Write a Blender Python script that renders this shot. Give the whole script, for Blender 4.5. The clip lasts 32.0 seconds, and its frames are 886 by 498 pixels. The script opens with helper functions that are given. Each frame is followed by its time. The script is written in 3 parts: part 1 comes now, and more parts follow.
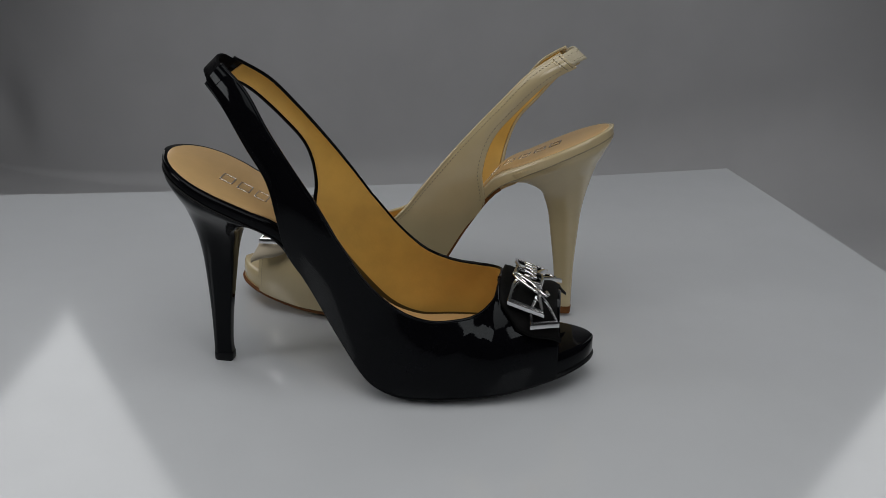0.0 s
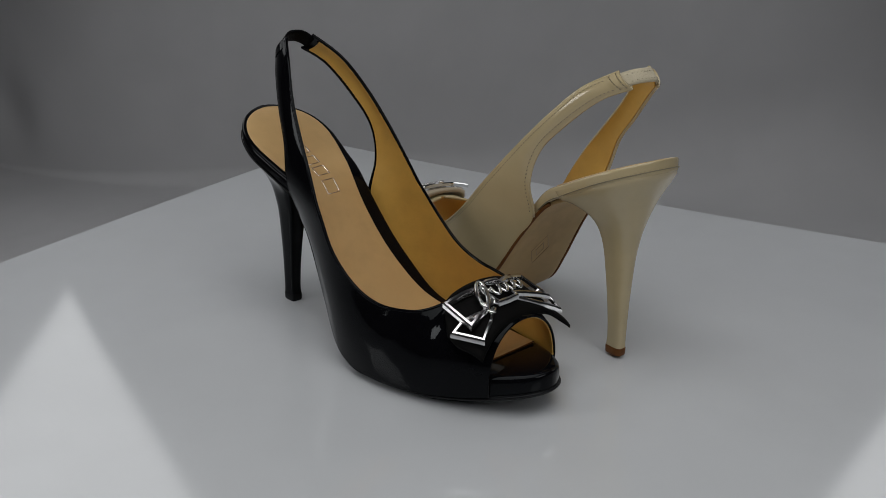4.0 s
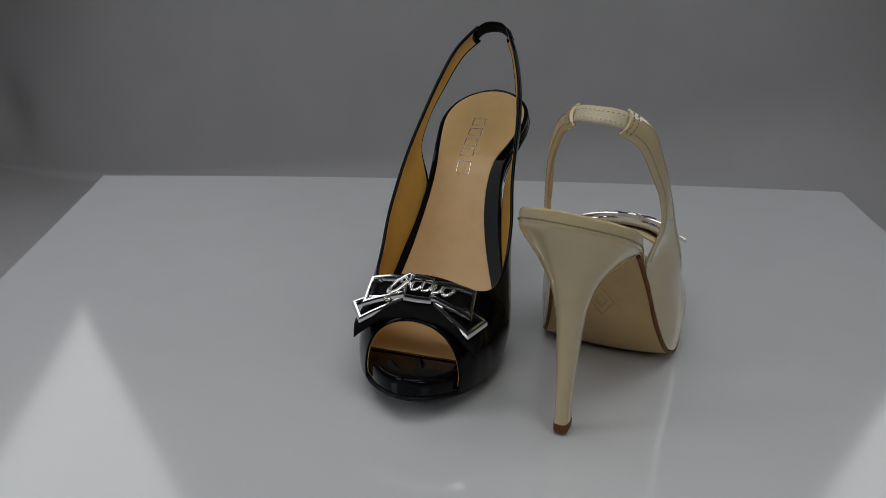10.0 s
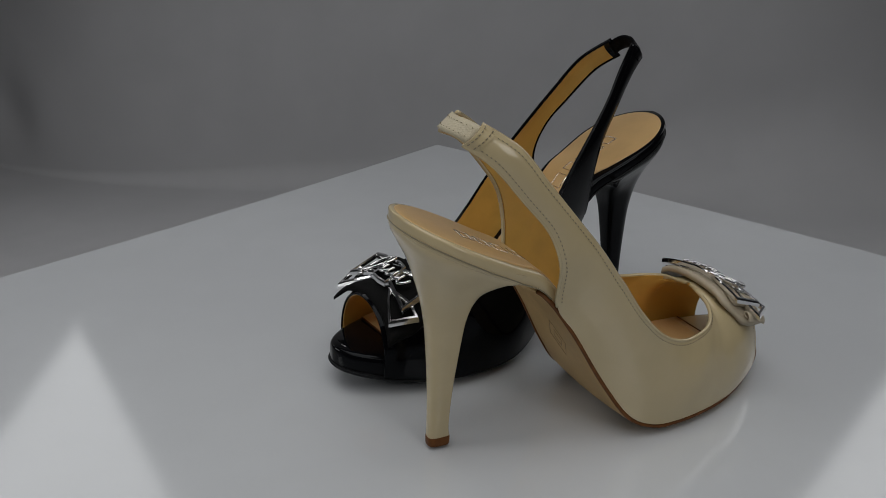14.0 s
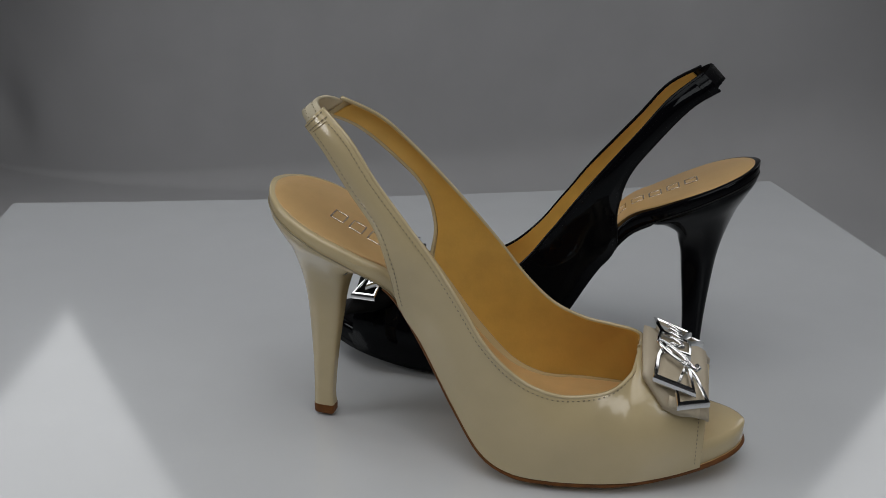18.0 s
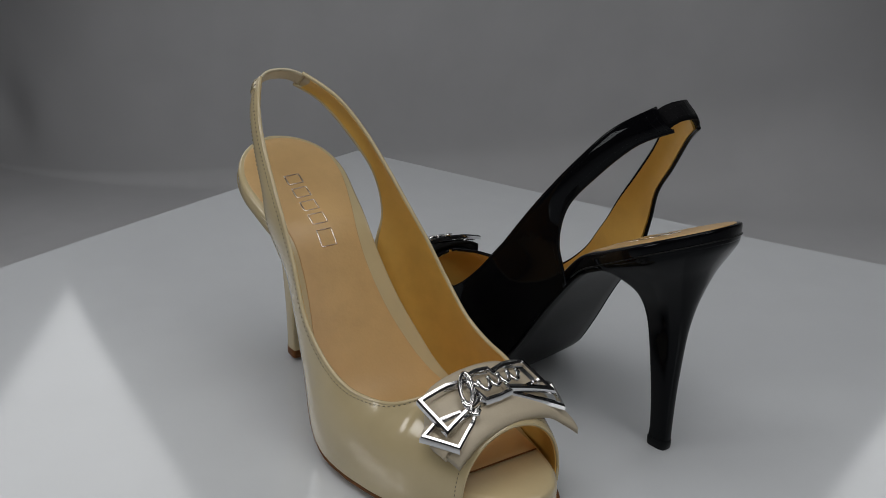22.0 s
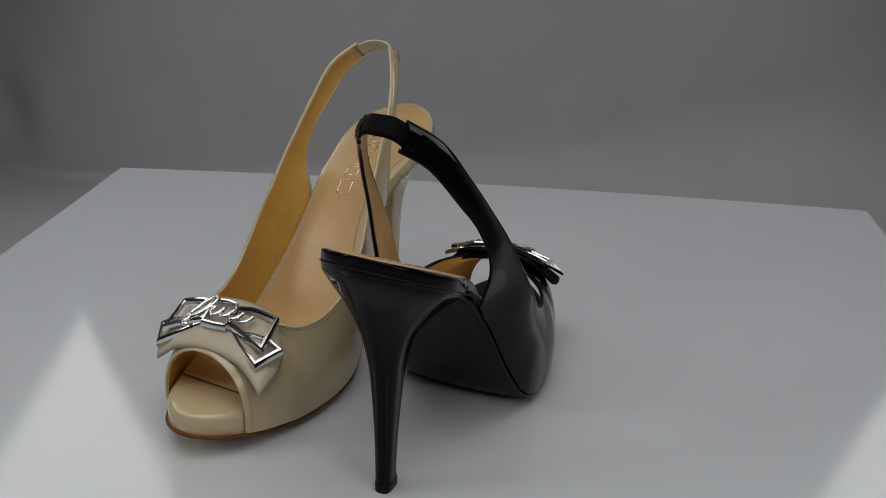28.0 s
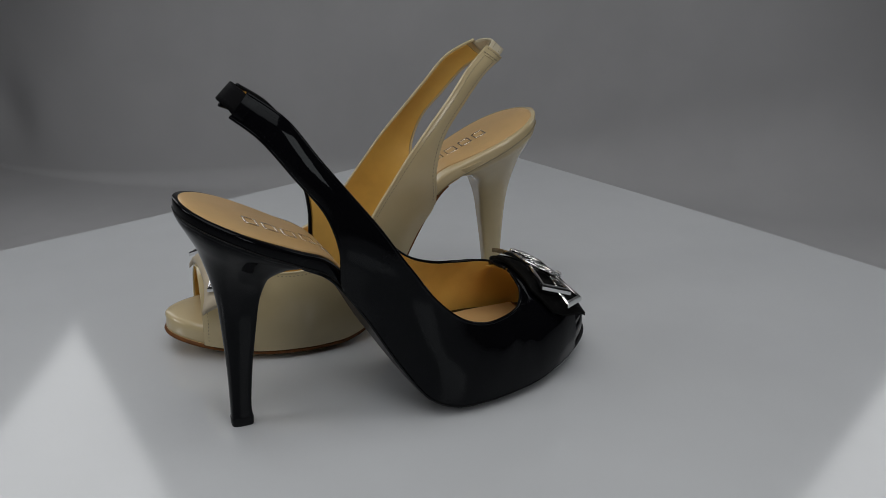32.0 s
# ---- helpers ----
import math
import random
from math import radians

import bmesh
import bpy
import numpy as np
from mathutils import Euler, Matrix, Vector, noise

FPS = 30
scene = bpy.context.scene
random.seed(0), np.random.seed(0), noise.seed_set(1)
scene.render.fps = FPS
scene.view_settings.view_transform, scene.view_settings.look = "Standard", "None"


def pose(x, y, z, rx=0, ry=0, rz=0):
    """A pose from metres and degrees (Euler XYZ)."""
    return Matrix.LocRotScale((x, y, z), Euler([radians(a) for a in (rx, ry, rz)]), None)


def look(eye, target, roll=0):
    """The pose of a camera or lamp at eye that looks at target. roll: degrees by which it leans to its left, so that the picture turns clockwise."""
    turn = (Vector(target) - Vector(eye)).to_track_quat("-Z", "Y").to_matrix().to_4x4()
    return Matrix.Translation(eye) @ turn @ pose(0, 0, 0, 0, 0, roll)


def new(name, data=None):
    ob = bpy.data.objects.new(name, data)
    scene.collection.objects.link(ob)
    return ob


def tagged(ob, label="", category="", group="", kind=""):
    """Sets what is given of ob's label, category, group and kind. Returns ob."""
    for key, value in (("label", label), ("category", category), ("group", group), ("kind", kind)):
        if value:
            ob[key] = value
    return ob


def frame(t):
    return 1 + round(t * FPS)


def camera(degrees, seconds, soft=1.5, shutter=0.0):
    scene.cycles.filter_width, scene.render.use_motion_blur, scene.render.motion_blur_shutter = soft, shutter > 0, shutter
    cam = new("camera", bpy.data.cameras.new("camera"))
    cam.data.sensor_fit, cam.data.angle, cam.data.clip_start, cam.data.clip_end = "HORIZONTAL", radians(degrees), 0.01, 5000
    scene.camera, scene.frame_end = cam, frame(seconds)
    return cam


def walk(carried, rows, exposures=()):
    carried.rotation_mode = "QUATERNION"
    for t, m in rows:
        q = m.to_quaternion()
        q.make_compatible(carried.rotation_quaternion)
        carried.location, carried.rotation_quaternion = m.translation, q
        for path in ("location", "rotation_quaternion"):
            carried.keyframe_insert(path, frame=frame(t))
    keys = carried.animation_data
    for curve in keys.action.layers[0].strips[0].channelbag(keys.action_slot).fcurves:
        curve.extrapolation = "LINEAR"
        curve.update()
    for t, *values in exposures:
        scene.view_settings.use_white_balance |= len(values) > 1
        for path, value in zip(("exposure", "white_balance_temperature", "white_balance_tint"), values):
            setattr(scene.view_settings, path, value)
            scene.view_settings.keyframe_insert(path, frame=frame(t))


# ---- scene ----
# ------------------------------------------------------------------ camera
SECONDS = 32.0
EYE = (0.0, -0.5, 0.2618)
cam = camera(47.48, SECONDS, soft=0.65)
CAM_POSE = pose(EYE[0], EYE[1], EYE[2], 0, 0, 1.044) @ pose(0, 0, 0, 90 - 21.42) @ pose(0, 0, 0, 0, 0, 1.11)
EXPOSURES = [(0.0, 0.0), (3.5, -0.02), (6.0, -0.10), (9.0, -0.14), (13.0, -0.14), (15.5, -0.17), (17.0, -0.19), (18.0, -0.03), (20.0, 0.0), (SECONDS, 0.0)]
walk(cam, [(0.0, CAM_POSE), (SECONDS, CAM_POSE)], EXPOSURES)

# ------------------------------------------------------------------ light
world = bpy.data.worlds.new("studio_dark")
scene.world = world
world.use_nodes = True
world.node_tree.nodes["Background"].inputs["Color"].default_value = (0.5, 0.52, 0.55, 1)
world.node_tree.nodes["Background"].inputs["Strength"].default_value = 0.0
scene.view_settings.exposure = 0.0


def area_lamp(name, place, target, sx, sy, power, colour, spread=180):
    data = bpy.data.lights.new(name, "AREA")
    data.shape, data.size, data.size_y, data.energy, data.color = "RECTANGLE", sx, sy, power, colour
    data.spread = radians(spread)
    ob = new(name, data)
    ob.matrix_world = look(place, target)
    return ob


WARM = (1.0, 0.99, 0.985)
area_lamp("ceiling_lamp", (-0.04, -0.50, 1.0), (-0.04, -0.50, 0), 1.0, 1.2, 4.45, WARM, 140)
area_lamp("side_lamp", (0.64, -0.86, 0.62), (-0.04, -0.08, 0.05), 0.38, 0.38, 1.3, WARM)
area_lamp("side_lamp", (-0.95, -0.32, 0.52), (-0.06, -0.10, 0.0), 0.32, 0.32, 0.7, WARM, 120)

# ------------------------------------------------------------------ materials


def material(name, colour, rough, metal=0.0, coat=0.0, vary=0.06, scale=60.0, bump=0.0, bump_scale=400.0, spec=0.5, stain=0.0, stain_scale=8.0):
    """A surface with grain and broad variation of its colour and gloss."""
    m = bpy.data.materials.new(name)
    m.use_nodes = True
    nt = m.node_tree
    b = nt.nodes["Principled BSDF"]
    b.inputs["Roughness"].default_value = rough
    b.inputs["Metallic"].default_value = metal
    b.inputs["Coat Weight"].default_value = coat
    b.inputs["Coat Roughness"].default_value = 0.05
    b.inputs["Specular IOR Level"].default_value = spec
    co = nt.nodes.new("ShaderNodeTexCoord")
    n1 = nt.nodes.new("ShaderNodeTexNoise")
    n1.inputs["Scale"].default_value, n1.inputs["Detail"].default_value = scale, 6
    n2 = nt.nodes.new("ShaderNodeTexNoise")
    n2.inputs["Scale"].default_value, n2.inputs["Detail"].default_value = stain_scale, 3
    for n in (n1, n2):
        nt.links.new(co.outputs["Object"], n.inputs["Vector"])
    mix = nt.nodes.new("ShaderNodeMix")
    mix.data_type = "RGBA"
    dark = tuple(c * (1 - vary * 2) for c in colour)
    mix.inputs[6].default_value = (*dark, 1)
    mix.inputs[7].default_value = (*colour, 1)
    ramp = nt.nodes.new("ShaderNodeMapRange")
    ramp.inputs["From Min"].default_value, ramp.inputs["From Max"].default_value = 0.35, 0.65
    nt.links.new(n1.outputs["Fac"], ramp.inputs["Value"])
    nt.links.new(ramp.outputs["Result"], mix.inputs[0])
    last = mix.outputs[2]
    if stain:
        mix2 = nt.nodes.new("ShaderNodeMix")
        mix2.data_type = "RGBA"
        mix2.inputs[7].default_value = (*[c * (1 - stain) for c in colour], 1)
        r2 = nt.nodes.new("ShaderNodeMapRange")
        r2.inputs["From Min"].default_value, r2.inputs["From Max"].default_value = 0.45, 0.75
        nt.links.new(n2.outputs["Fac"], r2.inputs["Value"])
        nt.links.new(r2.outputs["Result"], mix2.inputs[0])
        nt.links.new(last, mix2.inputs[6])
        last = mix2.outputs[2]
    nt.links.new(last, b.inputs["Base Color"])
    rr = nt.nodes.new("ShaderNodeMapRange")
    rr.inputs["To Min"].default_value, rr.inputs["To Max"].default_value = rough * 0.85, min(1, rough * 1.2)
    nt.links.new(n2.outputs["Fac"], rr.inputs["Value"])
    nt.links.new(rr.outputs["Result"], b.inputs["Roughness"])
    if bump:
        n3 = nt.nodes.new("ShaderNodeTexNoise")
        n3.inputs["Scale"].default_value, n3.inputs["Detail"].default_value = bump_scale, 4
        nt.links.new(co.outputs["Object"], n3.inputs["Vector"])
        bn = nt.nodes.new("ShaderNodeBump")
        bn.inputs["Strength"].default_value, bn.inputs["Distance"].default_value = bump, 0.0006
        nt.links.new(n3.outputs["Fac"], bn.inputs["Height"])
        nt.links.new(bn.outputs["Normal"], b.inputs["Normal"])
    return m


def glow(name, colour, strength):
    m = bpy.data.materials.new(name)
    m.use_nodes = True
    b = m.node_tree.nodes["Principled BSDF"]
    b.inputs["Base Color"].default_value = (0.8, 0.8, 0.8, 1)
    b.inputs["Emission Color"].default_value = (*colour, 1)
    b.inputs["Emission Strength"].default_value = strength
    return m


M_BOARD = material("white_acrylic", (0.598, 0.622, 0.645), 0.105, spec=0.9, vary=0.012, scale=30, stain=0.03, stain_scale=5)
M_BACK = material("grey_backdrop_paper", (0.456, 0.46, 0.472), 0.9, vary=0.03, scale=14, stain=0.05, stain_scale=3, spec=0.1)
M_TABLE = material("grey_table_cloth", (0.52, 0.52, 0.53), 0.85, vary=0.03, scale=14, stain=0.06, stain_scale=4, spec=0.1)
M_ROOM = material("studio_wall_paint", (0.12, 0.12, 0.125), 0.9, vary=0.03, scale=6, spec=0.1)
M_DARK = material("matt_black_fabric", (0.02, 0.02, 0.02), 0.9)
M_PANEL = glow("softbox_diffuser", (0.98, 0.99, 1.0), 1.35)
M_BLACK = material("black_patent_leather", (0.003, 0.003, 0.004), 0.055, coat=0.0, vary=0.1, bump=0.22, bump_scale=70, spec=0.12)
M_BLACK_SOLE = material("black_outsole_leather", (0.009, 0.009, 0.010), 0.35, spec=0.15, vary=0.2, scale=120, stain=0.3, stain_scale=30)
M_BLACK_SATIN = material("black_satin_bow", (0.003, 0.003, 0.003), 0.6, spec=0.08, vary=0.2, bump=0.2, bump_scale=900)
M_BLACK_ELASTIC = material("black_ribbed_elastic", (0.004, 0.004, 0.005), 0.6, spec=0.06, vary=0.2, bump=0.6, bump_scale=1200)
M_CREAM = material("cream_patent_leather", (0.55, 0.452, 0.264), 0.22, coat=0.5, vary=0.03, bump=0.22, bump_scale=70, stain=0.05, stain_scale=25)
M_CREAM_SOLE = material("tan_outsole_leather", (0.58, 0.40, 0.19), 0.45, spec=0.2, vary=0.06, scale=120, stain=0.15, stain_scale=30)
M_CREAM_SATIN = material("cream_soft_bow_leather", (0.51, 0.44, 0.325), 0.45, vary=0.05, bump=0.2, bump_scale=900)
M_CREAM_ELASTIC = material("cream_ribbed_elastic", (0.60, 0.535, 0.38), 0.5, vary=0.06, bump=0.6, bump_scale=1200)
M_SOLE_MARK = material("darker_tan_emboss", (0.42, 0.29, 0.15), 0.45)
M_BROWN = material("brown_leather_edge", (0.17, 0.064, 0.016), 0.5, spec=0.2, vary=0.15, scale=200)
M_INSOLE = material("tan_insole_leather", (0.605, 0.395, 0.175), 0.33, vary=0.05, scale=90, bump=0.15, bump_scale=700, stain=0.10, stain_scale=22)
M_LINING = material("amber_leather_lining", (0.67, 0.395, 0.085), 0.42, vary=0.06, scale=80, bump=0.15, bump_scale=700, stain=0.12, stain_scale=20)
M_CHROME = material("polished_silver_metal", (0.80, 0.80, 0.805), 0.12, metal=1.0, vary=0.02)
M_STAMP = material("silver_foil_stamp", (0.80, 0.74, 0.66), 0.2, metal=1.0, vary=0.05)
M_THREAD_B = material("black_thread", (0.004, 0.004, 0.004), 0.5, spec=0.2)
M_THREAD_W = material("beige_thread", (0.26, 0.22, 0.135), 0.7)

# darker than the leather: the shade in the crease, put into the colour
M_CREASE_SHADE = material("cream_crease_shade", (0.26, 0.22, 0.13), 0.7)

for m in (M_BLACK, M_BLACK_SOLE):
    m.node_tree.nodes["Principled BSDF"].inputs["Specular Tint"].default_value = (0.90, 0.97, 1.0, 1)

# ------------------------------------------------------------------ mesh helpers


def part(name, data, mat, parent=None, label="", smooth=True):
    """Link vertices and faces, or a bmesh, as one mesh object under a thing or a part."""
    if isinstance(data, tuple):
        bm = bmesh.new()
        vs = [bm.verts.new(v) for v in data[0]]
        for f in data[1]:
            try:
                bm.faces.new([vs[i] for i in f])
            except ValueError:
                pass
    else:
        bm = data
    bmesh.ops.remove_doubles(bm, verts=bm.verts, dist=1e-6)
    bmesh.ops.recalc_face_normals(bm, faces=bm.faces)
    me = bpy.data.meshes.new(name)
    bm.to_mesh(me)
    bm.free()
    for poly in me.polygons:
        poly.use_smooth = smooth
    me.materials.append(mat)
    ob = new(name, me)
    if parent is not None:
        ob.parent = parent
    if label:
        tagged(ob, label)
    return ob


def sharpen(ob, degrees=40):
    """Hard edges where faces meet at more than that angle."""
    bm = bmesh.new()
    bm.from_mesh(ob.data)
    for e in bm.edges:
        if len(e.link_faces) == 2 and e.calc_face_angle(0) > radians(degrees):
            e.smooth = False
    bm.to_mesh(ob.data)
    bm.free()
    return ob


def loft(rings, caps=True):
    n = len(rings[0])
    vs = [tuple(p) for r in rings for p in r]
    fs = []
    for i in range(len(rings) - 1):
        for j in range(n):
            k = (j + 1) % n
            fs.append((i * n + j, i * n + k, (i + 1) * n + k, (i + 1) * n + j))
    if caps:
        fs.append(tuple(range(n)))
        fs.append(tuple((len(rings) - 1) * n + j for j in range(n)))
    return vs, fs


def shell(grid_a, grid_b):
    """A closed skin between two grids of points of the same size."""
    a, b = np.asarray(grid_a), np.asarray(grid_b)
    n, m = a.shape[:2]
    vs = [tuple(p) for p in a.reshape(-1, 3)] + [tuple(p) for p in b.reshape(-1, 3)]
    k = n * m
    fs = []
    for i in range(n - 1):
        for j in range(m - 1):
            q = (i * m + j, (i + 1) * m + j, (i + 1) * m + j + 1, i * m + j + 1)
            fs.append(q)
            fs.append(tuple(x + k for x in reversed(q)))
    rim = [i * m for i in range(n)] + [(n - 1) * m + j for j in range(1, m)] + [i * m + m - 1 for i in range(n - 2, -1, -1)] + [j for j in range(m - 2, 0, -1)]
    for x, y in zip(rim, rim[1:] + rim[:1]):
        fs.append((x, y, y + k, x + k))
    return vs, fs


def tube(path, radius, sides=8, closed=False, squash=1.0):
    path = [Vector(p) for p in path]
    rings = []
    n = len(path)
    for i, p in enumerate(path):
        a = path[(i - 1) % n] if closed or i else p
        b = path[(i + 1) % n] if closed or i < n - 1 else p
        d = (b - a).normalized()
        x = d.cross(Vector((0, 0, 1)))
        if x.length < 1e-4:
            x = d.cross(Vector((0, 1, 0)))
        x.normalize()
        y = x.cross(d)
        rings.append([p + x * (radius * math.cos(t)) + y * (radius * squash * math.sin(t)) for t in np.linspace(0, 2 * math.pi, sides, endpoint=False)])
    if closed:
        rings.append(rings[0])
    return loft(rings, caps=not closed)


def merged(pieces):
    vs, fs = [], []
    for v, f in pieces:
        k = len(vs)
        vs += list(v)
        fs += [tuple(i + k for i in q) for q in f]
    return vs, fs


def spline(points):
    """A smooth curve through points, by the number of the point."""
    pts = np.asarray(points, float)

    def at(s):
        s = min(max(s, 0.0), len(pts) - 1.0)
        i = min(int(s), len(pts) - 2)
        t = s - i
        p0, p1, p2, p3 = pts[max(i - 1, 0)], pts[i], pts[i + 1], pts[min(i + 2, len(pts) - 1)]
        return 0.5 * (2 * p1 + (p2 - p0) * t + (2 * p0 - 5 * p1 + 4 * p2 - p3) * t * t + (3 * p1 - p0 - 3 * p2 + p3) * t ** 3)

    return at


def smooth_table(*rows):
    """A smooth function through (x, y) rows."""
    xs = np.array([r[0] for r in rows], float)
    ys = np.array([r[1] for r in rows], float)
    d = np.gradient(ys, xs)

    def at(x):
        x = min(max(x, xs[0]), xs[-1])
        i = min(int(np.searchsorted(xs, x, "right")) - 1, len(xs) - 2)
        h = xs[i + 1] - xs[i]
        t = (x - xs[i]) / h
        return float((2 * t ** 3 - 3 * t * t + 1) * ys[i] + (t ** 3 - 2 * t * t + t) * h * d[i] + (3 * t * t - 2 * t ** 3) * ys[i + 1] + (t ** 3 - t * t) * h * d[i + 1])

    return at


# ------------------------------------------------------------------ setting
TABLE_Z = -0.09
WALL_Y = 0.593


def slab(name, x0, x1, y0, y1, z0, z1, mat, label="", category=""):
    vs = [(x, y, z) for x in (x0, x1) for y in (y0, y1) for z in (z0, z1)]
    fs = [(0, 1, 3, 2), (4, 6, 7, 5), (0, 4, 5, 1), (2, 3, 7, 6), (0, 2, 6, 4), (1, 5, 7, 3)]
    ob = part(name, (vs, fs), mat, smooth=False)
    return tagged(ob, label, category, kind="structure")


slab("floor", -1.6, 1.6, -2.0, WALL_Y + 0.25, TABLE_Z - 0.04, TABLE_Z, M_TABLE, "plain light grey tabletop under the turntable", "tabletop")


def make_backdrop():
    """Hanging paper that runs down into the table in a cove, wider at one end, and is bent back at the other to shade
    it.
    """
    cove = smooth_table((-1.8, 0.015), (-0.3, 0.02), (0.1, 0.06), (0.5, 0.14), (1.8, 0.14))
    # the bend turns the left end from the lamps: its dark falloff is shaped in
    back = smooth_table((-1.8, 0.165), (-0.85, 0.165), (-0.70, 0.145), (-0.58, 0.092), (-0.47, 0.036), (-0.38, 0.010), (-0.29, 0.001), (-0.24, 0.0), (1.8, 0.0))
    front, rear = [], []
    for x in np.concatenate([np.linspace(-1.72, -0.65, 16), np.linspace(-0.64, -0.38, 44), np.linspace(-0.37, 1.72, 70)]):
        r, y = cove(x), back(x)
        rise = [(-1.2, TABLE_Z + 0.001), (-0.5, TABLE_Z + 0.001)]
        rise += [(y - r * (1 - math.sin(radians(a))), TABLE_Z + 0.001 + r * (1 - math.cos(radians(a)))) for a in range(0, 91, 10)]
        high = [TABLE_Z + r + 0.005 + 0.012 * k for k in range(1, 16)] + [float(z) for z in np.linspace(TABLE_Z + r + 0.25, 1.5, 6)]
        # shallow dent by the left edge, added to shade a soft dark patch there
        rise += [(y + 0.014 * math.exp(-((x + 0.515) / 0.028) ** 2 - ((z + 0.02) / 0.045) ** 2), z) for z in high]
        front.append([(x, q, z) for q, z in rise])
        rear.append([(x, q + 0.004, z - 0.0005) for q, z in rise])
    ob = sharpen(part("wall_north", shell(front, rear), M_BACK))
    ob.matrix_world = pose(0, WALL_Y, 0, 0, 0, 4.2)
    return tagged(ob, "plain mid grey paper backdrop curving into the table", "backdrop", kind="structure")


make_backdrop()
slab("wall_west", -1.65, -1.6, -2.0, WALL_Y + 0.25, TABLE_Z - 0.04, 1.5, M_ROOM, "plain grey studio wall", "wall")
slab("wall_east", 1.6, 1.65, -2.0, WALL_Y + 0.25, TABLE_Z - 0.04, 1.5, M_ROOM, "plain grey studio wall", "wall")
slab("wall_south", -1.65, 1.65, -2.05, -2.0, TABLE_Z - 0.04, 1.5, M_ROOM, "plain grey studio wall", "wall")
slab("ceiling", -1.65, 1.65, -2.05, WALL_Y + 0.25, 1.5, 1.55, M_ROOM, "plain grey studio ceiling", "ceiling")


def softbox(a, b, c, side=0.30):
    """A slanting light panel, one corner down: the low corner and points on its two lower edges."""
    a, b, c = Vector(a), Vector(b), Vector(c)
    b = a + (b - a).normalized() * side
    c = a + (c - a).normalized() * side
    d = b + c - a
    n = (b - a).cross(c - a).normalized()
    if n.y > 0:
        n = -n
    mid = (a + d) / 2
    thing = tagged(new("softbox"), "square studio softbox with a glowing white diffuser", "softbox", group="studio softboxes")
    quad = [a, b, d, c]
    glowing = [mid + (p - mid) * 0.985 + n * 0.003 for p in quad]
    part("diffuser", (glowing + [p - n * 0.002 for p in glowing], [(0, 1, 2, 3), (7, 6, 5, 4), (0, 4, 5, 1), (1, 5, 6, 2), (2, 6, 7, 3), (3, 7, 4, 0)]), M_PANEL, thing, smooth=False)
    back = [p - n * 0.12 + (mid - p) * 0.6 for p in quad]
    part("hood", (list(quad) + back, [(7, 6, 5, 4), (0, 4, 5, 1), (1, 5, 6, 2), (2, 6, 7, 3), (3, 7, 4, 0), (0, 1, 2, 3)]), M_DARK, thing, smooth=False)
    top = mid - n * 0.1
    part("pole", tube([top, Vector((top.x, top.y, 1.5))], 0.008), M_DARK, thing)
    return thing


softbox((-0.414, 0.479, 0.200), (-0.291, 0.400, 0.385), (-0.461, 0.369, 0.278))
softbox((0.519, 0.487, 0.184), (0.394, 0.427, 0.377), (0.565, 0.381, 0.257))

# ------------------------------------------------------------------ turntable
BOARD_A = 0.315
BOARD_TURN = radians(11.0)
BOARD_MID = (-0.0089, 0.0154)
WARP = 0.076
WARP_TURN = radians(60.0)


def board_z(x, y):
    """The warp of the thin board: a shallow saddle."""
    c, s = math.cos(WARP_TURN), math.sin(WARP_TURN)
    xw, yw = c * x + s * y, -s * x + c * y
    return -WARP * xw * yw


def make_turntable():
    thing = tagged(new("turntable"), "square glossy white board turning on a low pedestal", "turntable")
    n = 32
    c, s = math.cos(BOARD_TURN), math.sin(BOARD_TURN)
    top, low = [], []
    for i in range(n + 1):
        row, row2 = [], []
        for j in range(n + 1):
            a, b = (2 * i / n - 1) * BOARD_A, (2 * j / n - 1) * BOARD_A
            x, y = BOARD_MID[0] + c * a - s * b, BOARD_MID[1] + s * a + c * b
            z = board_z(x, y)
            row.append((x, y, z))
            row2.append((x, y, z - 0.005))
        top.append(row)
        low.append(row2)
    sharpen(part("board", shell(top, low), M_BOARD, thing, "glossy white acrylic board"))
    ring = lambda r, z: [(r * math.cos(t), r * math.sin(t), z) for t in np.linspace(0, 2 * math.pi, 48, endpoint=False)]
    sharpen(part("pedestal", loft([ring(0.12, TABLE_Z), ring(0.12, -0.03), ring(0.11, -0.012), ring(0.11, -0.007)]), M_DARK, thing, "black drum under the board"))
    return thing


# ------------------------------------------------------------------ shoes
# u: from the heel to the toe, o: out from the middle line, z: up from the board
HALF = smooth_table((-0.0262, 0.001), (-0.0255, 0.006), (-0.0235, 0.0115), (-0.020, 0.0165), (-0.014, 0.021), (-0.005, 0.0245), (0.006, 0.0284),
                    (0.015, 0.0275), (0.03, 0.0250), (0.045, 0.0232), (0.055, 0.0242), (0.072, 0.0284), (0.086, 0.0330), (0.10, 0.0364), (0.117, 0.0380), (0.135, 0.0378),
                    (0.15, 0.0352), (0.165, 0.029), (0.178, 0.0228), (0.1885, 0.0158), (0.1955, 0.0089), (0.199, 0.0038), (0.200, 0.001))
LOW = smooth_table((-0.027, 0.1085), (-0.01, 0.1010), (0.007, 0.0930), (0.025, 0.0846), (0.04, 0.0765), (0.055, 0.0569), (0.072, 0.0290), (0.086, 0.0100), (0.10, 0.0032), (0.117, 0.0022),
                   (0.135, 0.0026), (0.15, 0.0032), (0.165, 0.0052), (0.178, 0.0074), (0.1885, 0.0096), (0.20, 0.0122))
